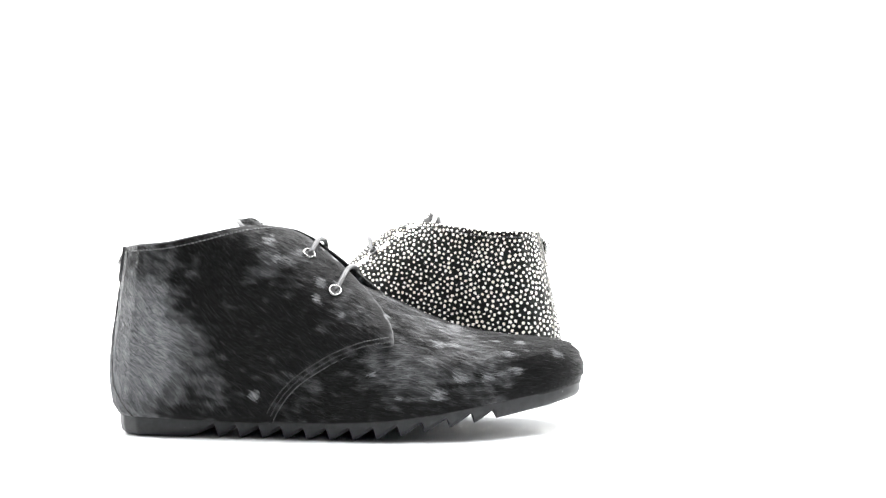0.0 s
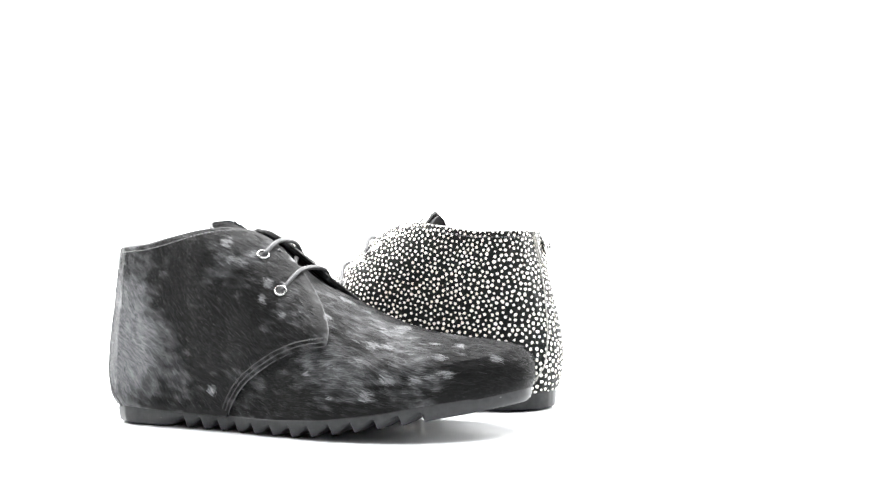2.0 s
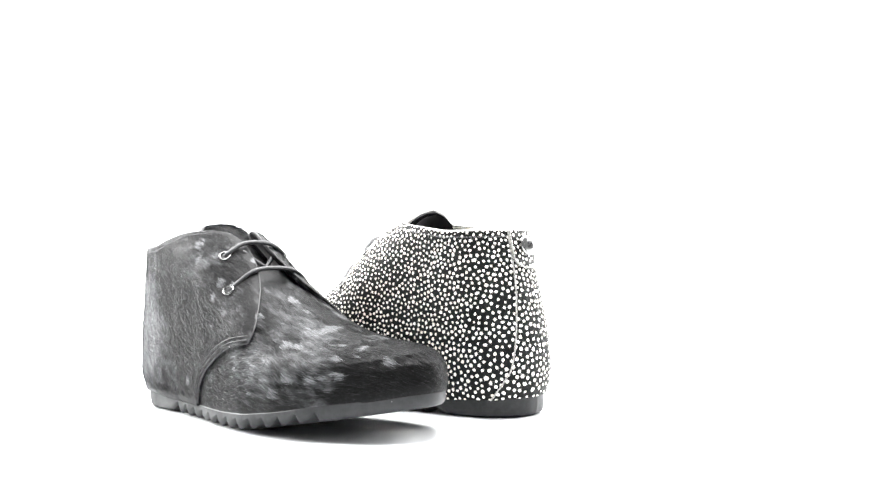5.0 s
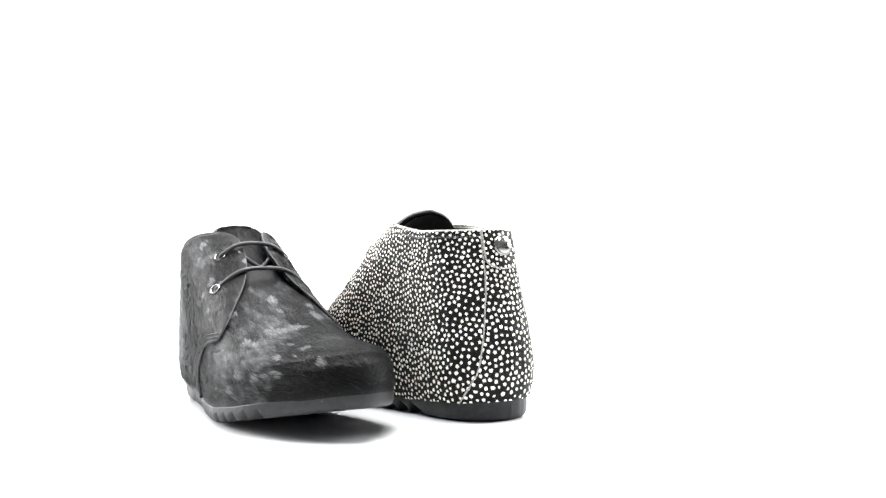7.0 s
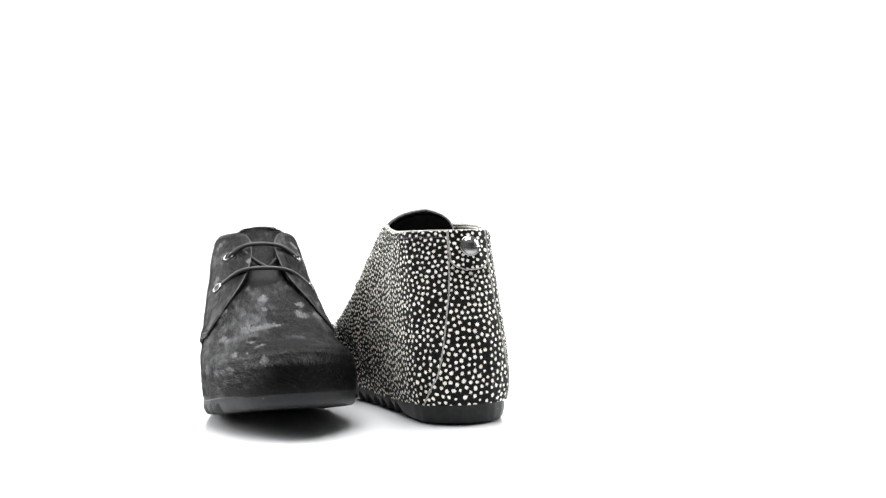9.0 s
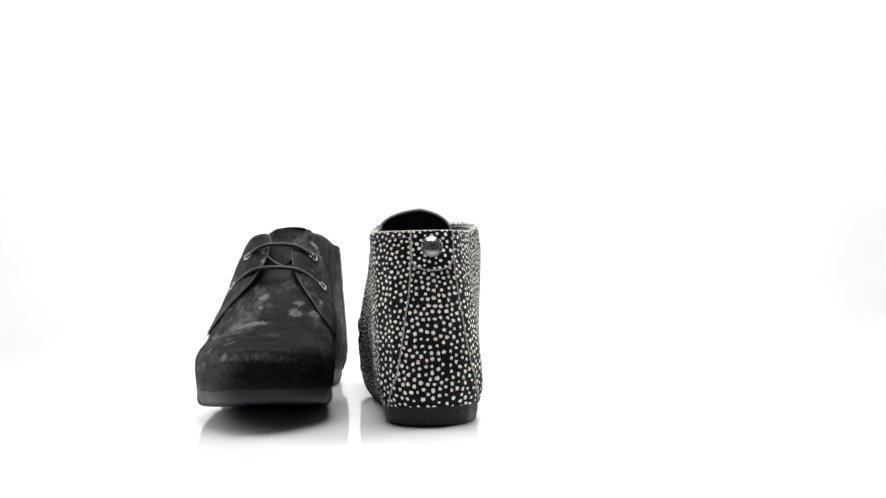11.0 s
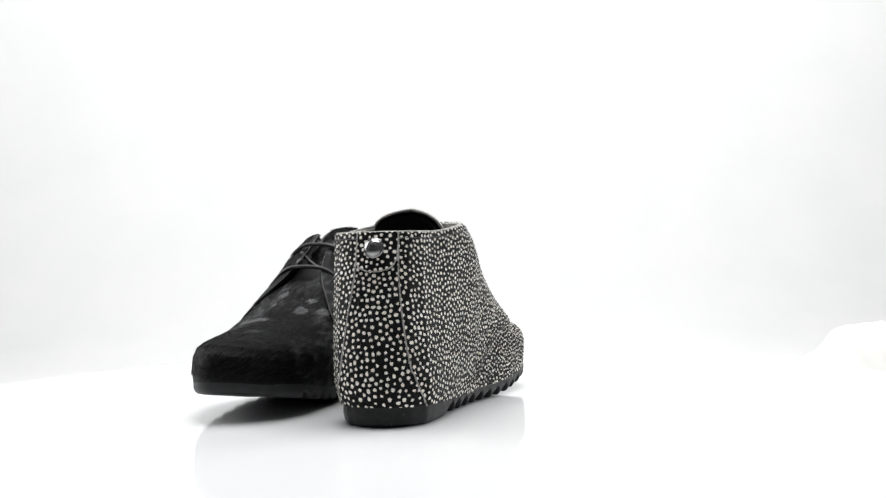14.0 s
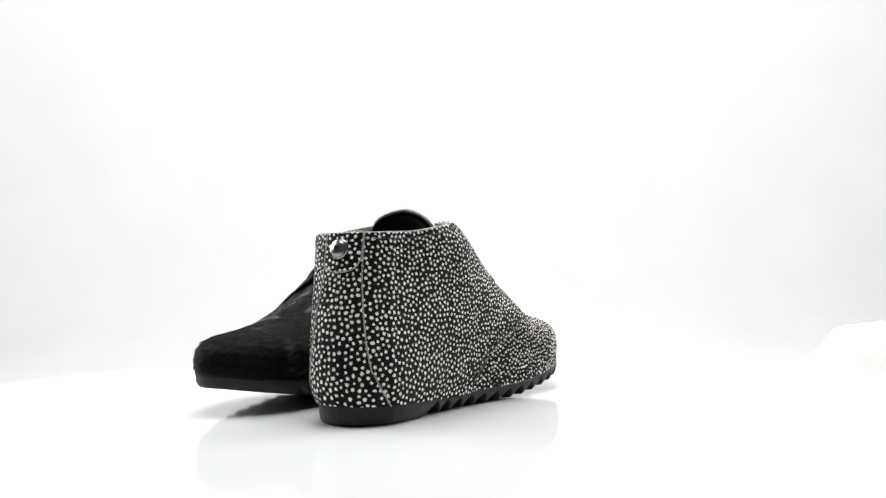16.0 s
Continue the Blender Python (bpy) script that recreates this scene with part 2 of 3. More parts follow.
def hide_uv(v, phi):
    """Metres along the hide: round the boot and up it."""
    ref = last(np.full(400, 0.42), np.linspace(0, math.pi, 400))
    arc = np.concatenate([[0], np.cumsum(np.linalg.norm(np.diff(ref, axis=0), axis=1))])
    u = np.sign(phi) * np.interp(np.abs(phi), np.linspace(0, math.pi, 400), arc)
    return np.stack([u, np.asarray(v) * 0.104 + 0.25 * np.asarray(v) * (np.abs(phi) / math.pi) ** 3 * 0.2], -1)


def sheet(v, phi, lift, thick):
    """Outer grid, inner grid and rim of a leather panel on the last; arrays v, phi of one shape. Returns verts, faces, uvs and the outer grid's v, phi."""
    n = last_normal(v, phi)
    p = last(v, phi)
    nu, nv = v.shape
    outer, inner = p + n * lift, p + n * (lift - thick)
    verts = np.concatenate([outer.reshape(-1, 3), inner.reshape(-1, 3)])
    m = nu * nv
    faces = grid_faces(nu, nv) + grid_faces(nu, nv, m, True)
    rim = [i * nv for i in range(nu)] + [(nu - 1) * nv + j for j in range(1, nv)] + [i * nv + nv - 1 for i in range(nu - 2, -1, -1)] + [j for j in range(nv - 2, 0, -1)]
    for a, b in zip(rim, rim[1:] + rim[:1]):
        faces.append((a, b, b + m, a + m))
    uv = np.concatenate([hide_uv(v, phi).reshape(-1, 2)] * 2)
    return verts, faces, uv


# silver patches on the black hide: place, reach along the boot, reach across
VAMP_PATCHES = [(0.1950, -0.0145, 0.0557, 0.0042, 0.0112), (0.1913, -0.0240, 0.0550, 0.0072, 0.0036), (0.1758, 0.0096, 0.0614, 0.0058, 0.0044), (0.1669, 0.0208, 0.0597, 0.0052, 0.0034),
                (0.1596, -0.0119, 0.0713, 0.0056, 0.0032), (0.1727, -0.0121, 0.0652, 0.0030, 0.0022), (0.1634, 0.0104, 0.0671, 0.0034, 0.0030), (0.1894, -0.0379, 0.0491, 0.0040, 0.0030),
                (0.2247, -0.0335, 0.0432, 0.0034, 0.0022), (0.2302, -0.0196, 0.0480, 0.0032, 0.0034), (0.2499, -0.0189, 0.0425, 0.0036, 0.0028), (0.2010, -0.0475, 0.0334, 0.0040, 0.0028),
                (0.2145, -0.0428, 0.0328, 0.0036, 0.0026), (0.2291, -0.0356, 0.0349, 0.0044, 0.0022), (0.1899, -0.0488, 0.0242, 0.0040, 0.0026), (0.1968, -0.0351, 0.0484, 0.0046, 0.0018)]
QUARTER_PATCHES = [(0.0976, -0.0330, 0.1050, 0.0034, 0.0042), (0.1027, -0.0387, 0.0961, 0.0022, 0.0032), (0.1140, -0.0319, 0.0985, 0.0022, 0.0030), (0.0857, -0.0302, 0.1100, 0.0024, 0.0024),
                   (0.1265, -0.0384, 0.0832, 0.0022, 0.0038), (0.1249, -0.0431, 0.0749, 0.0016, 0.0030), (0.1600, -0.0357, 0.0632, 0.0030, 0.0028), (0.0306, -0.0309, 0.0800, 0.0060, 0.0034),
                   (0.0892, -0.0400, 0.0241, 0.0026, 0.0028), (0.1053, 0.0130, 0.1060, 0.0026, 0.0040), (0.1097, 0.0180, 0.1000, 0.0024, 0.0032), (0.1516, 0.0229, 0.0675, 0.0028, 0.0022)]


def patch_spots():
    rnd = np.random.RandomState(5)
    spots = [(x, y, z, along, across, across) for x, y, z, along, across in VAMP_PATCHES + QUARTER_PATCHES]
    for _ in range(90):
        v, ph = rnd.uniform(0.05, 0.98), rnd.uniform(0.15, math.pi) * rnd.choice([-1, 1])
        c = last(v, ph)
        if c[0] > 0.15 and c[1] > -0.022:
            continue
        r = rnd.uniform(0.0008, 0.0022) * (1.2 if c[0] > 0.12 else 0.8)
        spots.append((*c, r * rnd.uniform(1.0, 2.2), r * 1.1, r * 0.7))
    return spots


def patch_sheen_mark(p, lift=0.0):
    """Strength of the worn silver patches at points p, with broad sheen and shade painted in."""
    out = np.zeros(len(p))
    wob = np.array([noise.noise(Vector(q) * 420) for q in p])
    for x, y, z, rx, ry, rz in SPOTS:
        d = ((p[:, 0] - x) / rx) ** 2 + ((p[:, 1] - y) / ry) ** 2 + ((p[:, 2] - z) / rz) ** 2
        out = np.maximum(out, np.clip((1.15 - d + 1.1 * wob) * 2.2, 0, 0.66))
    cloud = np.array([noise.noise(Vector(q) * 38) + 0.6 * noise.noise(Vector(q) * 110) + 0.9 * noise.noise(Vector((q[0] * 130 - q[2] * 60, q[1] * 330, q[2] * 330 + q[0] * 90))) for q in p])
    # softbox sheen put into the hair colour at heel, toe side and vamp
    heel = np.exp(-((p[:, 0] - 0.008) / 0.038) ** 2 - ((p[:, 2] - 0.052) / 0.036) ** 2) * np.where(p[:, 1] < 0.005, 1, 0.55)
    toe = np.exp(-((p[:, 0] - 0.205) / 0.04) ** 2 - ((p[:, 2] - 0.036) / 0.014) ** 2) * (p[:, 1] < 0)
    vamp = np.exp(-((p[:, 0] - 0.195) / 0.035) ** 2) * (p[:, 2] > 0.03) * (p[:, 1] < -0.012)
    # shade put into the hair colour: dark mid quarter and toe front
    deep = np.exp(-((p[:, 0] - 0.072) / 0.030) ** 2 - ((p[:, 2] - 0.065) / 0.035) ** 2)
    cap = np.clip((p[:, 0] - 0.224) / 0.015, 0, 1)
    return np.maximum(out, np.clip(-0.02 + 0.32 * cloud + 1.7 * heel + 0.16 * toe + 0.17 * vamp - 0.25 * deep - 1.0 * cap, 0, 0.82))


def dot_scale(x, z):
    """Dots are large low on the heel and small towards the toe and the top line."""
    return np.interp(x, [0.0, 0.06, 0.11, 0.17, 0.26], [1.06, 1.0, 0.92, 0.80, 0.76]) * np.interp(z, [0.03, 0.07, 0.11], [1.05, 1.0, 0.90])


def dot_tree():
    """Evenly scattered dot centres over the last, and their radii."""
    rnd = np.random.RandomState(3)
    v, ph = rnd.uniform(0, 1.02, 100000), rnd.uniform(0, math.pi, 100000) * rnd.choice([-1, 1], 100000)
    pts = last(np.clip(v, 0, 1), ph)
    tt = rnd.rand(900)
    pts = np.concatenate([pts, np.stack([0.130 - 0.052 * tt, rnd.uniform(-0.02, 0.02, 900) + 0.0027, 0.0915 + 0.033 * tt], -1)])
    flat = np.concatenate([last_normal(np.clip(v, 0, 1), ph), np.tile([[0.53, 0.0, 0.85]], (900, 1))])
    cell, grid, keep = 0.0042, {}, []
    for i, p in enumerate(pts):
        gap = 0.00262 * dot_scale(p[0], p[2]) * (0.97 + 0.06 * rnd.rand())
        k = tuple(int(c // cell) for c in p)
        near = (grid.get((k[0] + a, k[1] + b, k[2] + c), ()) for a in (-1, 0, 1) for b in (-1, 0, 1) for c in (-1, 0, 1))
        if all((p[0] - q[0]) ** 2 + (p[1] - q[1]) ** 2 + (p[2] - q[2]) ** 2 > gap * gap for qs in near for q in qs):
            grid.setdefault(k, []).append(p)
            keep.append(i)
    spot, nrm = pts[keep].copy(), flat[keep]
    # let crowded dots push each other apart along the hide
    for _ in range(5):
        tree = KDTree(len(spot))
        for i, p in enumerate(spot):
            tree.insert(p, i)
        tree.balance()
        push = np.zeros_like(spot)
        for i, p in enumerate(spot):
            want = 0.0032 * dot_scale(p[0], p[2])
            for q, _k, d in tree.find_n(p, 6)[1:]:
                if 1e-6 < d < want:
                    push[i] += (p - np.array(q)) / d * (want - d) * 0.22
        push -= nrm * (push * nrm).sum(-1, keepdims=True)
        spot += push
    tree = KDTree(len(spot))
    for i, p in enumerate(spot):
        tree.insert(p, i)
    tree.balance()
    # dots widen past the instep so the print carries the toe's pale sheen
    size = [0.00091 * dot_scale(p[0], p[2]) * rnd.uniform(0.80, 1.14) * np.interp(p[0], [0.15, 0.22], [1.0, 1.16]) for p in spot]
    return tree, size


def dot_mark(p, lift=0.0):
    """1 inside an ivory dot, 0 on black, with a soft uneven edge."""
    tree, size = DOTS
    lift = np.broadcast_to(lift, (len(p),))
    out = np.zeros(len(p))
    for i, q in enumerate(p):
        q = Vector(q)
        w = noise.noise(q * 620) * 0.00034
        _, k, d = tree.find(q)
        out[i] = min(1.0, max(0.0, 0.5 + (size[k] - math.sqrt(max(0.0, d * d - lift[i] ** 2)) + w) / 0.00042))
    return out


SPOTS = patch_spots()
SWING[:] = MID_DOTS
NARROW[:], RISE[:] = DOTS_FORM
DOTS = dot_tree()


def fur(name, roots, length, width, rise, material, parent, seed, label, mark, bald):
    """Short hairs from roots: arrays of place, normal and way."""
    rnd = np.random.RandomState(seed)
    p, nrm, way, lift = (np.concatenate(a) for a in zip(*roots))
    swirl = np.array([noise.noise(Vector(q) * 28) for q in p])[:, None]
    clump = np.array([noise.noise(Vector(q) * 160 + Vector((7, 3, 1))) for q in p])[:, None]
    way = way + swirl * np.array([[0.2, 0.25, 0.5]]) + clump * np.array([[0.1, 0.15, -0.28]]) + rnd.normal(0, 0.10, way.shape)
    way -= nrm * (way * nrm).sum(-1, keepdims=True)
    way /= np.maximum(np.linalg.norm(way, axis=-1, keepdims=True), 1e-9)
    shade = mark(p + way * length * 0.5, lift)
    if bald:
        keep = (shade < 0.85) & (mark(p + way * length * 0.8, lift) < 0.85)
        p, nrm, way, shade, clump = p[keep], nrm[keep], way[keep], shade[keep], clump[keep]
    side = np.cross(nrm, way) + nrm * rnd.normal(0, 0.30, (len(p), 1))
    side /= np.linalg.norm(side, axis=-1, keepdims=True)
    ln = (length * rnd.uniform(0.6, 1.3, len(p)))[:, None]
    up = (rise * rnd.uniform(0.4, 1.5, len(p)))[:, None] * (1 + 0.7 * clump)
    w = width / 2
    mid, tip = p + way * ln * 0.5 + nrm * up, p + way * ln + nrm * up * 0.9
    verts = np.stack([p - side * w, p + side * w, mid + side * w * 0.8, mid - side * w * 0.8, tip], 1).reshape(-1, 3)
    k = np.arange(len(p)) * 5
    me = bpy.data.meshes.new(name)
    me.from_pydata(verts.tolist(), [], np.stack([k, k + 1, k + 2, k + 3], -1).tolist() + np.stack([k + 3, k + 2, k + 4], -1).tolist())
    me.materials.append(material)
    ob = new(name, me)
    ob.parent = parent
    tagged(ob, label=label, kind="stuff")
    set_mark(ob, np.repeat(shade, 5))
    return ob


def outsole(parent):
    """Rubber sole: rounded walls and a saw-tooth tread between the heel pad and the toe."""
    first, pitch, teeth = 0.0640, 0.01285, 12
    xs = set(LEN * (1 - np.cos(np.linspace(0, math.pi, 150))) / 2)
    for k in range(teeth):
        a = first + k * pitch
        xs |= {a, a + 0.0016, a + 0.003, a + 0.006, a + 0.009}
    xs = sorted(xs)
    verts, n = [], 16
    for x in xs:
        zt, zb = float(smooth_interp(x, TOP_X, TOP_Z)), float(smooth_interp(x, BOT_X, BOT_Z))
        k = math.floor((x - first + 1e-9) / pitch)
        notch = 0.0
        if 0 <= k < teeth:
            f = (x - first - k * pitch) / pitch
            deep = min(0.0058, (zt - zb) * 0.62) * (1.15 if k == 0 else 1)
            notch = deep * (1 - f / 0.13 if f < 0.13 else max(0.0, (f - 0.16) / 0.84) ** 1.15)
        elif -2 <= k < 0 and x > first - 0.018:
            notch = 0.0062 * ((x - first + 0.018) / 0.018) ** 1.5
        mid = float(smooth_interp(x, MID_X, SWING))
        zb2 = zb + notch
        th = zt - zb2
        under = 0.0028 * max(0.0, 1 - abs(x - 0.132) / 0.14)
        ring = [(1, -0.0004, zt + 0.0010), (1, 0.0004, zt + 0.0001), (1, 0.0004, zb2 + th * 0.5), (1, -0.0006, zb2 + min(th * 0.25, 0.0018)), (1, -0.0020, zb2 + min(0.0005, th * .1)), (0.75, -0.003, zb2), (0.3, -0.003, zb2 + under * 0.3)]
        sides = []
        for sd in (-1, 1):
            e = 0.0006
            wid = float(outline(x, sd))
            slope = (float(outline(min(x + e, LEN), sd)) - float(outline(max(x - e, 0), sd))) / (2 * e)
            slope = -40 if x > LEN - 1e-5 else 40 if x < 1e-5 else slope
            ny = 1 / math.hypot(1, slope)
            nx = -slope * ny
            sides.append([(x + nx * off, mid + sd * max(0.0, k * wid + (ny * off if k == 1 else 0)), z) for k, off, z in ring] + [(x - nx * 0.004 * (wid < 0.004), mid + sd * wid * 0.8, zt + 0.0012)])
        verts += sides[0][:7] + sides[1][6::-1] + [sides[1][7], sides[0][7]]
    bm = bmesh.new()
    bv = [bm.verts.new(q) for q in verts]
    for f in grid_faces(len(xs), n, closed=True):
        bm.faces.new([bv[i] for i in f])
    bmesh.ops.remove_doubles(bm, verts=bm.verts[:], dist=0.00002)
    bmesh.ops.recalc_face_normals(bm, faces=bm.faces[:])
    ob = part("outsole", bm, M_RUBBER, parent, "black rubber sole with a saw-tooth tread")
    ob.data.set_sharp_from_angle(angle=radians(32))
    return ob


def seam_side(side):
    """Front edge of a quarter as a table over t: up its seam, over the flap corner (at t 0.45) and along the lace facing. Returns t, v and phi."""
    y, c = side, SWING[3]
    seam = [(0.0985, None, 0.0100), (0.1056, None, 0.0205), (0.1188, None, 0.0325), (0.1345, None, 0.0418), (0.1497, None, 0.0475), (0.1652, None, 0.0496)]
    face = [(0.1652, None, 0.0496), (0.1628, None, 0.0590), (None, y * 0.0228 + c, 0.0720), (None, y * 0.0150 + c, 0.0825), (None, y * 0.0102 + c, 0.0925), (None, y * 0.0080 + c, 0.1005), (None, y * 0.0080 + c, 0.1050)]
    low = spline([(*find(side, *p), 0) for p in seam], 46)
    nodes = [Vector((*find(side, *p, least=1.9 if p[0] is None else 0.0), 0)) for p in face]
    high = spline(nodes, 46)
    last_v, last_p = high[-1].x, high[-1].y
    v = np.array([q.x for q in low] + [q.x for q in high[1:]] + list(np.linspace(last_v, 1.0, 8)[1:]))
    p = np.array([q.y for q in low] + [q.y for q in high[1:]] + [last_p - (0.12 if NARROW[0] else 0.30) * (k / 7) ** 2.2 for k in range(1, 8)])
    v[0] = 0.0
    t = np.concatenate([np.linspace(0, 0.45, 46), np.linspace(0.45, 0.93, 46)[1:], np.linspace(0.93, 1.0, 8)[1:]])
    return t, np.clip(v, 0, 1), p


def inside(v, phi, line):
    """Whether points of the (v, phi) plane lie behind a quarter's front edge."""
    _, lv, lp = line
    vs = np.concatenate([[-0.01], lv, [1.01, 1.01, -0.01]])
    ps = np.concatenate([[lp[0]], lp, [lp[-1], -0.1, -0.1]])
    odd = np.zeros(len(v), bool)
    for i in range(len(vs)):
        j = (i + 1) % len(vs)
        if vs[i] != vs[j]:
            odd ^= ((vs[i] > v) != (vs[j] > v)) & (phi < (ps[j] - ps[i]) * (v - vs[i]) / (vs[j] - vs[i]) + ps[i])
    return odd


def boot(name, hide, edge, at, label, dotted):
    root = new(name)
    SWING[:] = MID_DOTS if dotted else MID_BLACK
    NARROW[:], RISE[:] = DOTS_FORM if dotted else BLACK_FORM
    off = SWING[3]
    mark = dot_mark if dotted else patch_sheen_mark
    rnd = np.random.RandomState(11 if dotted else 7)
    many = 88000 if dotted else 64000
    dense = 3.2 if dotted else 1.7
    roots = []

    def grow(v, phi, lift, way):
        n = last_normal(v, phi)
        roots.append((last(v, phi) + n * lift, n, np.tile(np.array(way, float), (len(v), 1)), np.full(len(v), lift)))

    tagged(root, label=label, category="boot", group="pair of boots")
    outsole(root)
    # vamp, which runs on under the quarters
    n = int(60 * dense)
    cols = np.concatenate([np.linspace(1.25, math.pi, n), np.linspace(-math.pi, -1.25, n)[1:]])
    v, ph = np.meshgrid(np.linspace(0.0, 0.80, int(64 * dense)), cols, indexing="ij")
    ph = np.where(np.abs(ph) > math.pi - 1e-6, math.pi - 1e-6, ph)
    dip = np.clip((v - 0.52) / 0.2, 0, 1)[..., None]
    verts, faces, uv = sheet(v, ph, -0.0040 * dip * dip, 0.0016)
    vamp = mesh_ob("vamp", verts, faces, hide, root, uvs=uv)
    set_mark(vamp, mark(verts))
    curves = {}

    def quarter_at(s, t, f):
        """v and phi on a quarter: t up its front edge, f from the heel seam to that edge."""
        tt, lv, lp = curves[s]
        ev, ep = np.interp(t, tt, lv), np.interp(t, tt, lp)
        return t + (ev - t) * f ** 1.6, s * (0.02 + (ep - 0.02) * f)

    for s in (-1, 1):
        curves[s] = seam_side(s)
        vv, pp = quarter_at(s, *np.meshgrid(np.concatenate([np.linspace(0, 0.45, int(40 * dense)), np.linspace(0.45, 1.0, int(48 * dense))[1:]]), np.linspace(0, 1, int(90 * dense)), indexing="ij"))
        if s < 0:
            vv, pp = vv[:, ::-1], pp[:, ::-1]
        verts, faces, uv = sheet(vv, pp, 0.0019, 0.0032)
        q = mesh_ob("quarter", verts, faces, hide, root, uvs=uv)
        set_mark(q, mark(verts, 0.0019))
        # raw edge of the panel and two rows of stitches along it
        line_v, line_p = quarter_at(s, np.linspace(0.01, 0.99, 160), np.ones(160))
        pts = last(line_v, line_p) + last_normal(line_v, line_p) * 0.0014
        mesh_ob("panel_edge", *tube(pts, 0.0005, 6), edge, root, "dark cut edge of the leather" if not dotted else "pale cut edge of the leather")
        verts, faces = [], []
        for inset in (0.0019, 0.0043):
            lt = np.linspace(0.02, 0.445, 56)
            lv, lp = quarter_at(s, lt, np.ones(56))
            base = last(lv, lp)
            along = np.gradient(base, axis=0)
            nn = last_normal(lv, lp)
            dn = np.cross(nn, along) * s
            dn /= np.linalg.norm(dn, axis=-1, keepdims=True)
            dn *= -np.sign(dn[:, :1])
            pos = base + dn * inset + nn * 0.0022
            for a, b in zip(pos[:-1], pos[1:]):
                tv, tf = tube([a + (b - a) * 0.15, a + (b - a) * 0.5, a + (b - a) * 0.85], 0.00036, 5)
                faces += [tuple(i + len(verts) for i in fc) for fc in tf]
                verts += tv
        tagged(mesh_ob("stitching", verts, faces, M_THREAD_DARK, root, "two rows of dark thread"), kind="stuff")

        v, ph = quarter_at(s, rnd.uniform(0.04 if dotted else 0.05, 1, int(many * 0.34)), rnd.uniform(0, 0.985 if dotted else 0.955, int(many * 0.34)) ** 0.85)
        grow(v, ph, 0.0019, (0.75, 0, -0.6) if not dotted else (0.35, 0, -0.9))
    ph = rnd.uniform(1.3, math.pi, int(many * 0.7)) * rnd.choice([-1, 1], int(many * 0.7))
    v = rnd.uniform(0.02, 0.70, len(ph))
    keep = np.ones(len(v), bool)
    for s in (-1, 1):
        keep &= ~((np.sign(ph) == s) & inside(v, np.abs(ph), curves[s]))
    grow(v[keep], ph[keep], 0.0, (1.0, 0, -0.12))
    roots[-1] = (roots[-1][0] - roots[-1][1] * (0.0040 * np.clip((v[keep] - 0.52) / 0.2, 0, 1) ** 2)[:, None], *roots[-1][1:])

    # collar: folded top line with a row of stitches
    ring_p = np.concatenate([np.linspace(-curves[-1][2][-1], -0.02, 60), np.linspace(0.02, curves[1][2][-1], 60)])
    pts = last(np.full(len(ring_p), 1.0), ring_p) + last_normal(np.full(len(ring_p), 0.995), ring_p) * 0.0002
    mesh_ob("collar_binding", *tube(pts, 0.0010, 8), M_COLLAR_DOTS if dotted else M_EDGE_BLACK, root, "folded leather top edge")
    verts, faces = [], []
    lv = np.full(110, 0.965)
    lp = np.linspace(ring_p[0] * 0.98, ring_p[-1] * 0.98, 110)
    lp = np.where(np.abs(lp) < 0.01, 0.01, lp)
    pos = last(lv, lp) + last_normal(lv, lp) * 0.0021
    for a, b in zip(pos[:-1], pos[1:]):
        tv, tf = tube([a + (b - a) * 0.2, a + (b - a) * 0.5, a + (b - a) * 0.8], 0.0004, 5)
        faces += [tuple(i + len(verts) for i in fc) for fc in tf]
        verts += tv
    tagged(mesh_ob("stitching", verts, faces, M_THREAD, root, "row of thread below the top edge"), kind="stuff")

    # lining and insole
    v, ph = np.meshgrid(np.linspace(0.1, 0.992, 30), np.linspace(-2.6, 2.6, 90), indexing="ij")
    ph = np.where(np.abs(ph) < 0.02, 0.02, ph)
    verts, faces, uv = sheet(v, ph, -0.0014, 0.0012)
    mesh_ob("lining", verts, faces, M_LINING, root, "black smooth leather lining")
    bm = bmesh.new()
    rings = []
    for x in np.linspace(0.006, 0.235, 40):
        w, m_ = float(outline(x, 1)) - 0.003, float(smooth_interp(x, MID_X, SWING))
        z = float(smooth_interp(x, TOP_X, TOP_Z)) + 0.006
        rings.append([bm.verts.new((x, m_ + k * w, z - (0.002 if abs(k) < 0.5 else 0))) for k in (-1, -0.4, 0.4, 1)] + [bm.verts.new((x, m_ + k * w, z - 0.005)) for k in (1, -1)])
    for a, b in zip(rings[:-1], rings[1:]):
        for k in range(6):
            bm.faces.new((a[k], a[(k + 1) % 6], b[(k + 1) % 6], b[k]))
    bm.faces.new(rings[0][::-1]), bm.faces.new(rings[-1])
    part("insole", bm, M_LINING, root, "black leather insole")

    # tongue: a curved sheet that stands above the collar
    cl = spline([(0.138, 0, 0.0815), (0.120, 0, 0.0935), (0.104, 0, 0.1040), (0.0905, 0, 0.1130)] + ([(0.082, 0, 0.1195), (0.0775, 0, 0.1238)] if dotted else [(0.0845, 0, 0.1183), (0.0785, 0, 0.1208), (0.0735, 0, 0.1206)]), 30)
    wide = 0.0235 if dotted else 0.0165
    verts, uv = [], []
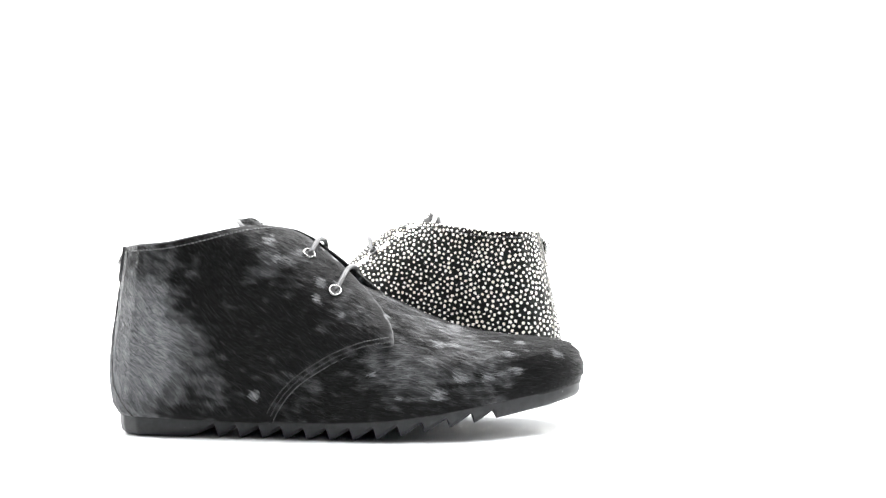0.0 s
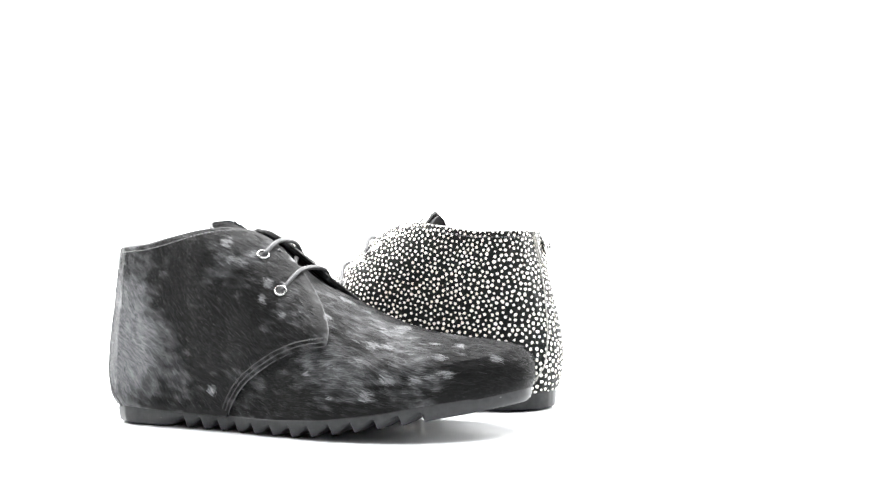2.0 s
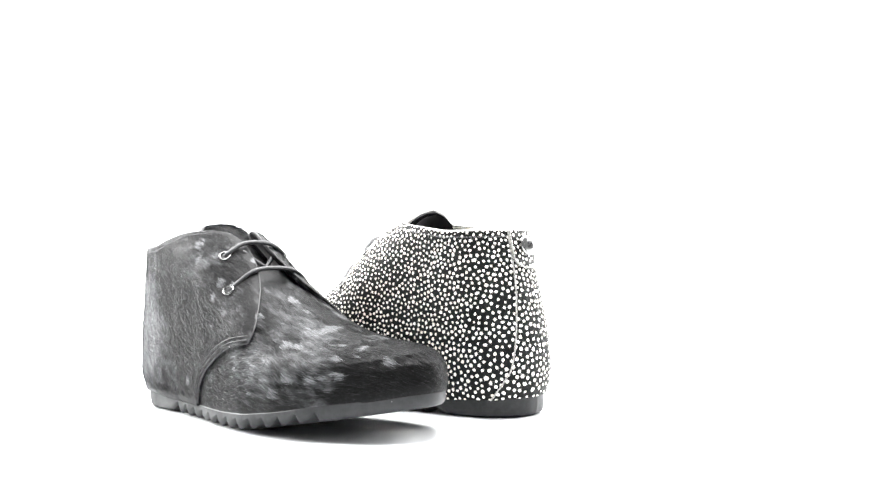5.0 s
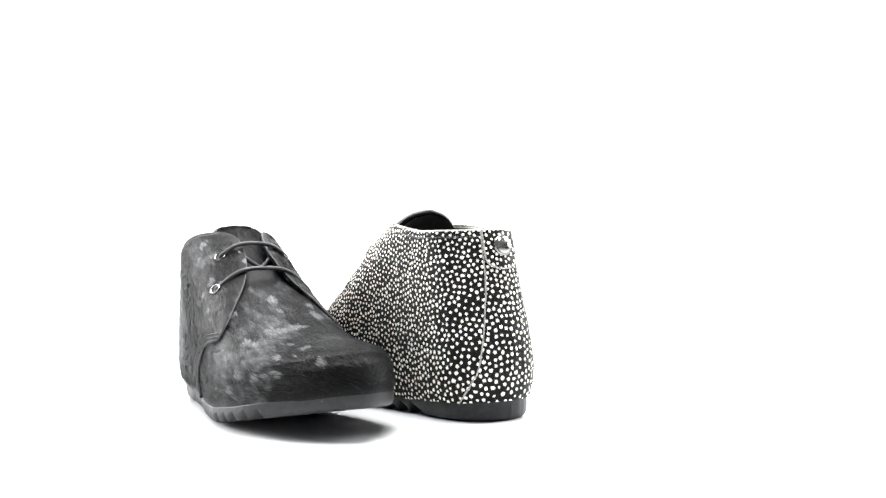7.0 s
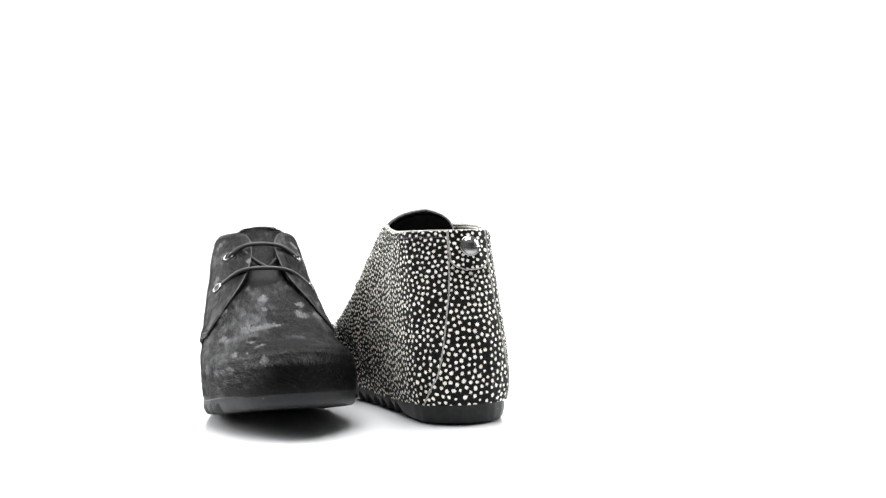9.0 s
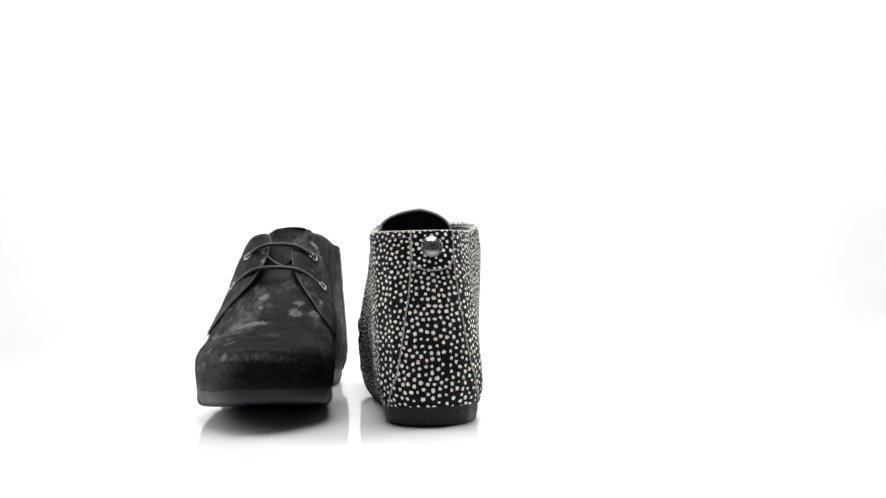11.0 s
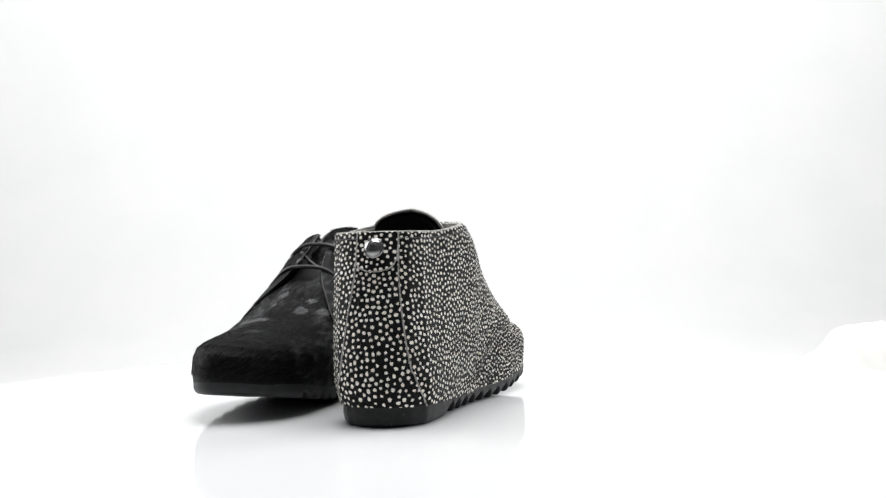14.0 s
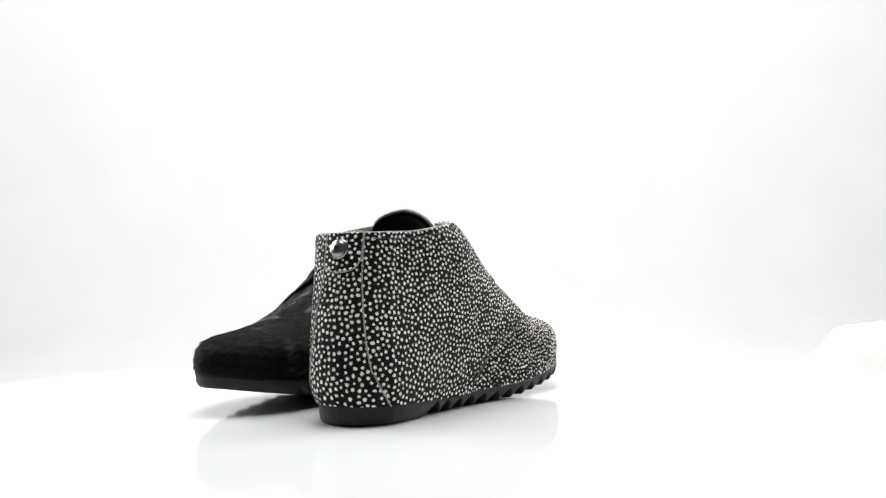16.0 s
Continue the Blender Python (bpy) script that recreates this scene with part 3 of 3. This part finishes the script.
    for lay in (0, 1):
        for i, c in enumerate(cl):
            t = i / 29
            d = (cl[min(i + 1, 29)] - cl[max(i - 1, 0)]).normalized()
            n = Vector((d.z, 0, -d.x))
            n = n if n.z > 0 else -n
            half = wide * math.sqrt(max(0.02, 1 - max(0, (t - 0.55) / 0.46) ** 2.6))
            for j in range(21):
                k = j / 10 - 1
                y = half * math.sin(k * 1.25) / math.sin(1.25)
                p = c + Vector((0, y + (0.0026 if dotted else off * 0.9), 0.0020 if dotted else -0.0020)) - n * (0.0075 * (abs(y) / 0.0205) ** 2 * (1 - 0.35 * t)) - n * (0.0024 * lay)
                p += n * 0.0006 * math.sin(9 * t + 2 * k)
                verts.append(p)
                uv.append((0.2 + y, 0.09 + t * 0.06))
    m = 30 * 21
    faces = grid_faces(30, 21) + grid_faces(30, 21, m, True)
    rim = [i * 21 for i in range(30)] + [29 * 21 + j for j in range(1, 21)] + [i * 21 + 20 for i in range(28, -1, -1)] + [j for j in range(19, 0, -1)]
    for a, b in zip(rim, rim[1:] + rim[:1]):
        faces.append((a, b, b + m, a + m))
    tong = mesh_ob("tongue", verts, faces, hide, root, "hair-covered tongue standing above the collar", uvs=uv)
    set_mark(tong, mark(np.array([tuple(q) for q in verts])))
    tv_ = np.array([tuple(q) for q in verts[:m]]).reshape(30, 21, 3)
    a, b = rnd.randint(6, 28, 3500), rnd.randint(0, 20, 3500)
    fa, fb = rnd.rand(3500, 1), rnd.rand(3500, 1)
    p0 = tv_[a, b] * (1 - fa) * (1 - fb) + tv_[a + 1, b] * fa * (1 - fb) + tv_[a, b + 1] * (1 - fa) * fb + tv_[a + 1, b + 1] * fa * fb
    nn = np.cross(tv_[a, b + 1] - tv_[a, b], tv_[a + 1, b] - tv_[a, b])
    nn /= np.linalg.norm(nn, axis=-1, keepdims=True)
    nn *= np.sign(nn[:, 2:3])
    roots.append((p0, nn, np.tile(np.array((0.6, 0, -0.5)), (3500, 1)), np.zeros(3500)))
    edge_pts = [verts[i] for i in rim[10:-28]]
    mesh_ob("tongue_edge", *tube(edge_pts, 0.0013, 6), M_TONGUE_EDGE if dotted else edge, root, "pale raw edge of the tongue" if dotted else "")
    if dotted:
        for k, (dy, hh) in enumerate(((-0.0028, 0.0040), (0.0006, 0.0040))):
            bm = bmesh.new()
            bmesh.ops.create_cube(bm, size=1, matrix=Matrix.Translation((0.0885, 0.0026 + dy, 0.1135)) @ Matrix.Rotation(radians(-35), 4, "Y") @ Matrix.Diagonal((0.0004, 0.0022, hh, 1)))
            bmesh.ops.bevel(bm, geom=bm.edges[:], offset=0.0001, segments=1, affect="EDGES")
            part("size_mark", bm, M_EDGE_PALE, root, "faint pale size stamp")
    mesh_ob("tongue_lining", [Vector(q) - Vector((0.0022, 0, 0.0016)) for q in verts[m:]], grid_faces(30, 21, 0, True), M_LINING, root, "black leather back of the tongue")

    # back stay and the pull tab with its stud
    bv, bw = [0.0, 0.05, 0.2, 0.36, 0.55, 0.75, 1.0], [0.0242, 0.0235, 0.0198, 0.0170, 0.0142, 0.0119, 0.0108]
    ns = 200 if dotted else 80
    vs = np.linspace(0.0, 1.0, ns)
    width = np.interp(vs, bv, bw)
    ends = {}
    for s in (-1, 1):
        pts = last(vs[:, None], s * np.linspace(0.005, 1.4, 300)[None, :])
        ends[s] = np.array([np.interp(w_, np.maximum.accumulate(np.abs(q[:150, 1])), s * np.linspace(0.005, 1.4, 300)[:150]) for w_, q in zip(width, pts)])
    f = np.linspace(0, 1, 110 if dotted else 50)
    pp = ends[-1][:, None] + (ends[1] - ends[-1])[:, None] * f[None, :]
    pp = np.where(np.abs(pp) < 0.004, 0.004, pp)
    vv = np.broadcast_to(vs[:, None], pp.shape)
    verts, faces, uv = sheet(vv, pp, 0.0023, 0.0010)
    st = mesh_ob("back_stay", verts, faces, hide, root, uvs=uv)
    set_mark(st, mark(verts, 0.0023))
    for s in (-1, 1):
        pts = last(vs, ends[s]) + last_normal(vs, ends[s]) * 0.0024
        mesh_ob("panel_edge", *tube(pts, 0.0005, 6), edge, root)

    i = rnd.randint(ns // 16, ns, int(many * 0.09))
    ph = ends[-1][i] + (ends[1][i] - ends[-1][i]) * rnd.uniform(0.02, 0.98, len(i))
    grow(np.minimum(vs[i] + rnd.uniform(0, 1 / ns, len(i)), 1), np.where(np.abs(ph) < 0.004, 0.004, ph), 0.0023, (0.0, 0, -1.0))
    nt_, hc = (70, 30) if dotted else (30, 10)
    w_ = 2 * hc + 1
    tv = np.linspace(0.775, 0.998, nt_)
    half = 0.0106 * np.sqrt(np.clip(1 - np.clip((0.845 - tv) / 0.072, 0, 1) ** 2.2, 0.03, 1))
    tp = np.zeros((nt_, w_))
    for i, (a, h) in enumerate(zip(tv, half)):
        for s in (-1, 1):
            ph = s * np.linspace(0.005, 1.0, 400)
            arc = np.abs(last(np.full(400, a), ph)[:, 1])
            for j in range(hc + 1):
                tp[i, hc + s * j] = np.interp(h * j / hc, arc, ph) if j else 0.004
    verts, faces, uv = sheet(np.broadcast_to(tv[:, None], tp.shape), tp, 0.0036, 0.0014)
    tab = mesh_ob("pull_tab", verts, faces, hide, root, "small rounded tab at the heel", uvs=uv)
    set_mark(tab, mark(verts, 0.0036))
    ring = [i * w_ for i in range(nt_ - 1, -1, -1)] + [j for j in range(1, w_)] + [i * w_ + w_ - 1 for i in range(1, nt_)]
    mesh_ob("tab_edge", *tube([verts[i] for i in ring], 0.0005, 6), edge, tab)
    at_v, at_p = 0.905, 0.004
    c, n = Vector(last(at_v, at_p)), Vector(last_normal(at_v, at_p))
    n = Vector((n.x, 0, n.z)).normalized()
    stud_m = Matrix.Translation(c + n * 0.0038) @ n.to_track_quat("Z", "Y").to_matrix().to_4x4()
    prof = [(0.0, 0.0040), (0.0015, 0.00392), (0.0028, 0.0036), (0.0040, 0.0031), (0.0048, 0.0025), (0.0052, 0.0022), (0.0056, 0.0022), (0.0060, 0.0018), (0.0062, 0.0011), (0.0060, 0.0004), (0.0030, 0.0), (0.0028, -0.001)]
    verts = [stud_m @ Vector((r * math.cos(a), r * math.sin(a), h)) for r, h in prof for a in [2 * math.pi * k / 28 for k in range(28)]]
    stud = mesh_ob("stud", verts, grid_faces(len(prof), 28, closed=True, flip=True), M_NICKEL, tab, "shiny nickel stud")
    for dx, dy, wx, wy in ((-0.0016, 0, 0.0006, 0.0042), (0.0, 0, 0.0006, 0.0050), (0.0016, 0, 0.0006, 0.0042), (0, 0.0012, 0.0046, 0.0006), (0, -0.0013, 0.0040, 0.0005)):
        bm = bmesh.new()
        bmesh.ops.create_cube(bm, size=1, matrix=stud_m @ Matrix.Translation((dx, dy, 0.0038)) @ Matrix.Diagonal((wx, wy, 0.0011, 1)))
        bmesh.ops.bevel(bm, geom=bm.edges[:], offset=0.0002, segments=1, affect="EDGES")
        part("emblem_bar", bm, M_DARKMETAL, stud)

    # eyelets and laces
    eyes = {}
    for s in (-1, 1):
        for key, (y, z) in (("a", (0.0200, 0.0985 + RISE[0] * 0.8)), ("b", (0.0278, 0.0785 + RISE[0] * 0.6))):
            ev, ep = find(s, {"a": 0.1160, "b": 0.1325}[key], s * y + off, z)
            c, n = Vector(last(ev, s * ep)), Vector(last_normal(ev, s * ep))
            eyes[key, s] = (c + n * 0.0018, n)
            mtx = Matrix.Translation(c + n * 0.0018) @ n.to_track_quat("Z", "Y").to_matrix().to_4x4()
            verts = []
            for k in range(24):
                a = 2 * math.pi * k / 24
                for q in range(8):
                    w = 2 * math.pi * q / 8
                    r = 0.0031 + 0.0006 * math.cos(w)
                    verts.append(mtx @ Vector((r * math.cos(a), r * math.sin(a), 0.0007 * math.sin(w) + 0.0004)))
            faces = [(i * 8 + j, i * 8 + (j + 1) % 8, ((i + 1) % 24) * 8 + (j + 1) % 8, ((i + 1) % 24) * 8 + j) for i in range(24) for j in range(8)]
            eye = mesh_ob("eyelet", verts, faces, M_EYELET, root, "round nickel eyelet")
            # black disc closes the ring and stands for the shade inside the opening
            bm = bmesh.new()
            bmesh.ops.create_circle(bm, cap_ends=True, segments=20, radius=0.0025, matrix=mtx @ Matrix.Translation((0, 0, 0.00035)))
            part("eyelet_hole", bm, M_LINING, eye)
    for key in ("a", "b"):
        (p0, n0), (p1, n1) = eyes[key, -1], eyes[key, 1]
        mid = (p0 + p1) / 2
        front = Vector((0.35, 0, 0.94))
        top = {"a": 0.0096, "b": 0.0138}[key]
        ctrl = [p0 - n0 * 0.001, p0 + n0 * 0.0028 + (p1 - p0) * 0.07, p0.lerp(p1, 0.24) + front * top * 0.84, mid + front * top, p0.lerp(p1, 0.76) + front * top * 0.84, p1 + n1 * 0.0028 + (p0 - p1) * 0.07, p1 - n1 * 0.001]
        mesh_ob("lace", *tube(spline(ctrl, 44), 0.00135, 8), M_LACE, root, "thin round black lace")
    for s in (-1, 1):
        p0, p1 = eyes["b", s][0], eyes["a", -s][0]
        front = Vector((0.45, 0, 0.9))
        ctrl = [p0 + Vector((-0.004, -s * 0.010, 0.004)) + front * 0.001, p0.lerp(p1, 0.38) + front * 0.0018, p0.lerp(p1, 0.62) + front * (0.0020 + 0.0014 * s), p1 + Vector((0.003, s * 0.010, 0.001)) + front * 0.002]
        mesh_ob("lace", *tube(spline(ctrl, 24), 0.00135, 8), M_LACE, root, "thin round black lace")

    fur("hair", roots, 0.0050 if not dotted else 0.0010, 0.00032 if not dotted else 0.00028, 0.00036 if not dotted else 0.0003, M_DOTS_HAIR if dotted else M_BLACK_HAIR, root, 11 if dotted else 7,
        "short black hair with silver patches" if not dotted else "short hair printed with ivory dots", mark, not dotted)
    if dotted:
        # this boot is a little shorter in the forefoot
        for ob in root.children_recursive:
            co = np.empty(len(ob.data.vertices) * 3)
            ob.data.vertices.foreach_get("co", co)
            co = co.reshape(-1, 3)
            co[:, 0] -= 0.033 * np.maximum(0, co[:, 0] - 0.05)
            ob.data.vertices.foreach_set("co", co.ravel())
            ob.data.update()
    root.matrix_basis = at
    return root



# ---- the place ----
bm = bmesh.new()
R = 0.385
prof = [(0.0, 0.0), (R * 0.5, 0.0), (R - 0.002, 0.0), (R, -0.002), (R, -0.012), (R - 0.003, -0.015), (0.0, -0.015)]
rings = [[bm.verts.new((r * math.cos(a), r * math.sin(a), z)) for a in [2 * math.pi * k / 128 for k in range(128)]] if r else [bm.verts.new((0, 0, z))] for r, z in prof]
for a, b in zip(rings[:-1], rings[1:]):
    for k in range(128):
        k2 = (k + 1) % 128
        f = [a[k % len(a)], b[k % len(b)], b[k2 % len(b)], a[k2 % len(a)]]
        bm.faces.new(list(dict.fromkeys(f)))
bmesh.ops.recalc_face_normals(bm, faces=bm.faces)
turntable = new("turntable")
tagged(turntable, label="round glossy white acrylic turntable that slowly turns", category="turntable")
part("disc", bm, M_GLOSSWHITE, turntable, smooth=False)
bm = bmesh.new()
bmesh.ops.create_cone(bm, cap_ends=True, segments=48, radius1=0.10, radius2=0.09, depth=0.045, matrix=pose(0, 0, -0.0375))
part("base", bm, M_PAPER, turntable, smooth=False)

# white sweep: table, back and sides in one bent sheet of paper
def sweep():
    verts, prof = [], []
    for y in np.linspace(-2.2, 0.75, 8):
        prof.append((y, -0.06))
    for k in range(1, 13):
        a = math.pi / 2 * k / 12
        prof.append((0.75 + 0.5 * math.sin(a), -0.06 + 0.5 * (1 - math.cos(a))))
    prof += [(1.25, 1.0), (1.25, 2.6)]
    xs = np.linspace(-3.2, 3.2, 24)
    for y, z in prof:
        for x in xs:
            verts.append((x, y, z))
    return mesh_ob("backdrop", verts, grid_faces(len(prof), 24), M_PAPER)


tagged(sweep(), label="plain white paper sweep behind the turntable", category="backdrop", kind="structure")

def crumpled_paper():
    verts, n = [], 26
    for i in range(n):
        for j in range(n):
            x, y = (i / (n - 1) - 0.5) * 0.36, (j / (n - 1) - 0.5) * 0.20
            fold = abs(noise.noise(Vector((x * 14, y * 14, 0.3)))) + 0.5 * abs(noise.noise(Vector((x * 34, y * 34, 1.7))))
            h = 0.085 * math.exp(-(x / 0.10) ** 2 - (y / 0.05) ** 2) * (0.85 + 0.35 * fold)
            verts.append((x, y, 0.001 + h))
    ob = mesh_ob("crumpled_paper", verts, grid_faces(n, n), M_TISSUE)
    ob.modifiers.new("thickness", "SOLIDIFY").thickness = 0.0006
    return tagged(ob, label="crumpled sheet of white paper beside the turntable", category="paper")


crumpled_paper().matrix_basis = pose(0.452, 0.38, -0.0605, 0, 0, 20)

AT_BLACK = pose(-0.1676, -0.0684, 0, 0, 0, -5.8)
AT_DOTS = pose(0.0903, 0.0054, 0, 0, 0, 181.5)
black_boot = boot("black_boot", M_BLACK, M_EDGE_BLACK, AT_BLACK, "black calf-hair lace-up ankle boot with silver worn patches", False)
dotted_boot = boot("dotted_boot", M_DOTS, M_EDGE_PALE, AT_DOTS, "black lace-up ankle boot printed with ivory dots", True)


def motions():
    times = [k * 0.5 for k in range(33)]
    for thing, at in ((black_boot, AT_BLACK), (dotted_boot, AT_DOTS), (turntable, pose(0, 0, 0))):
        walk(thing, [(t, pose(0, 0, 0, 0, 0, -turn(t)) @ at) for t in times])


motions()
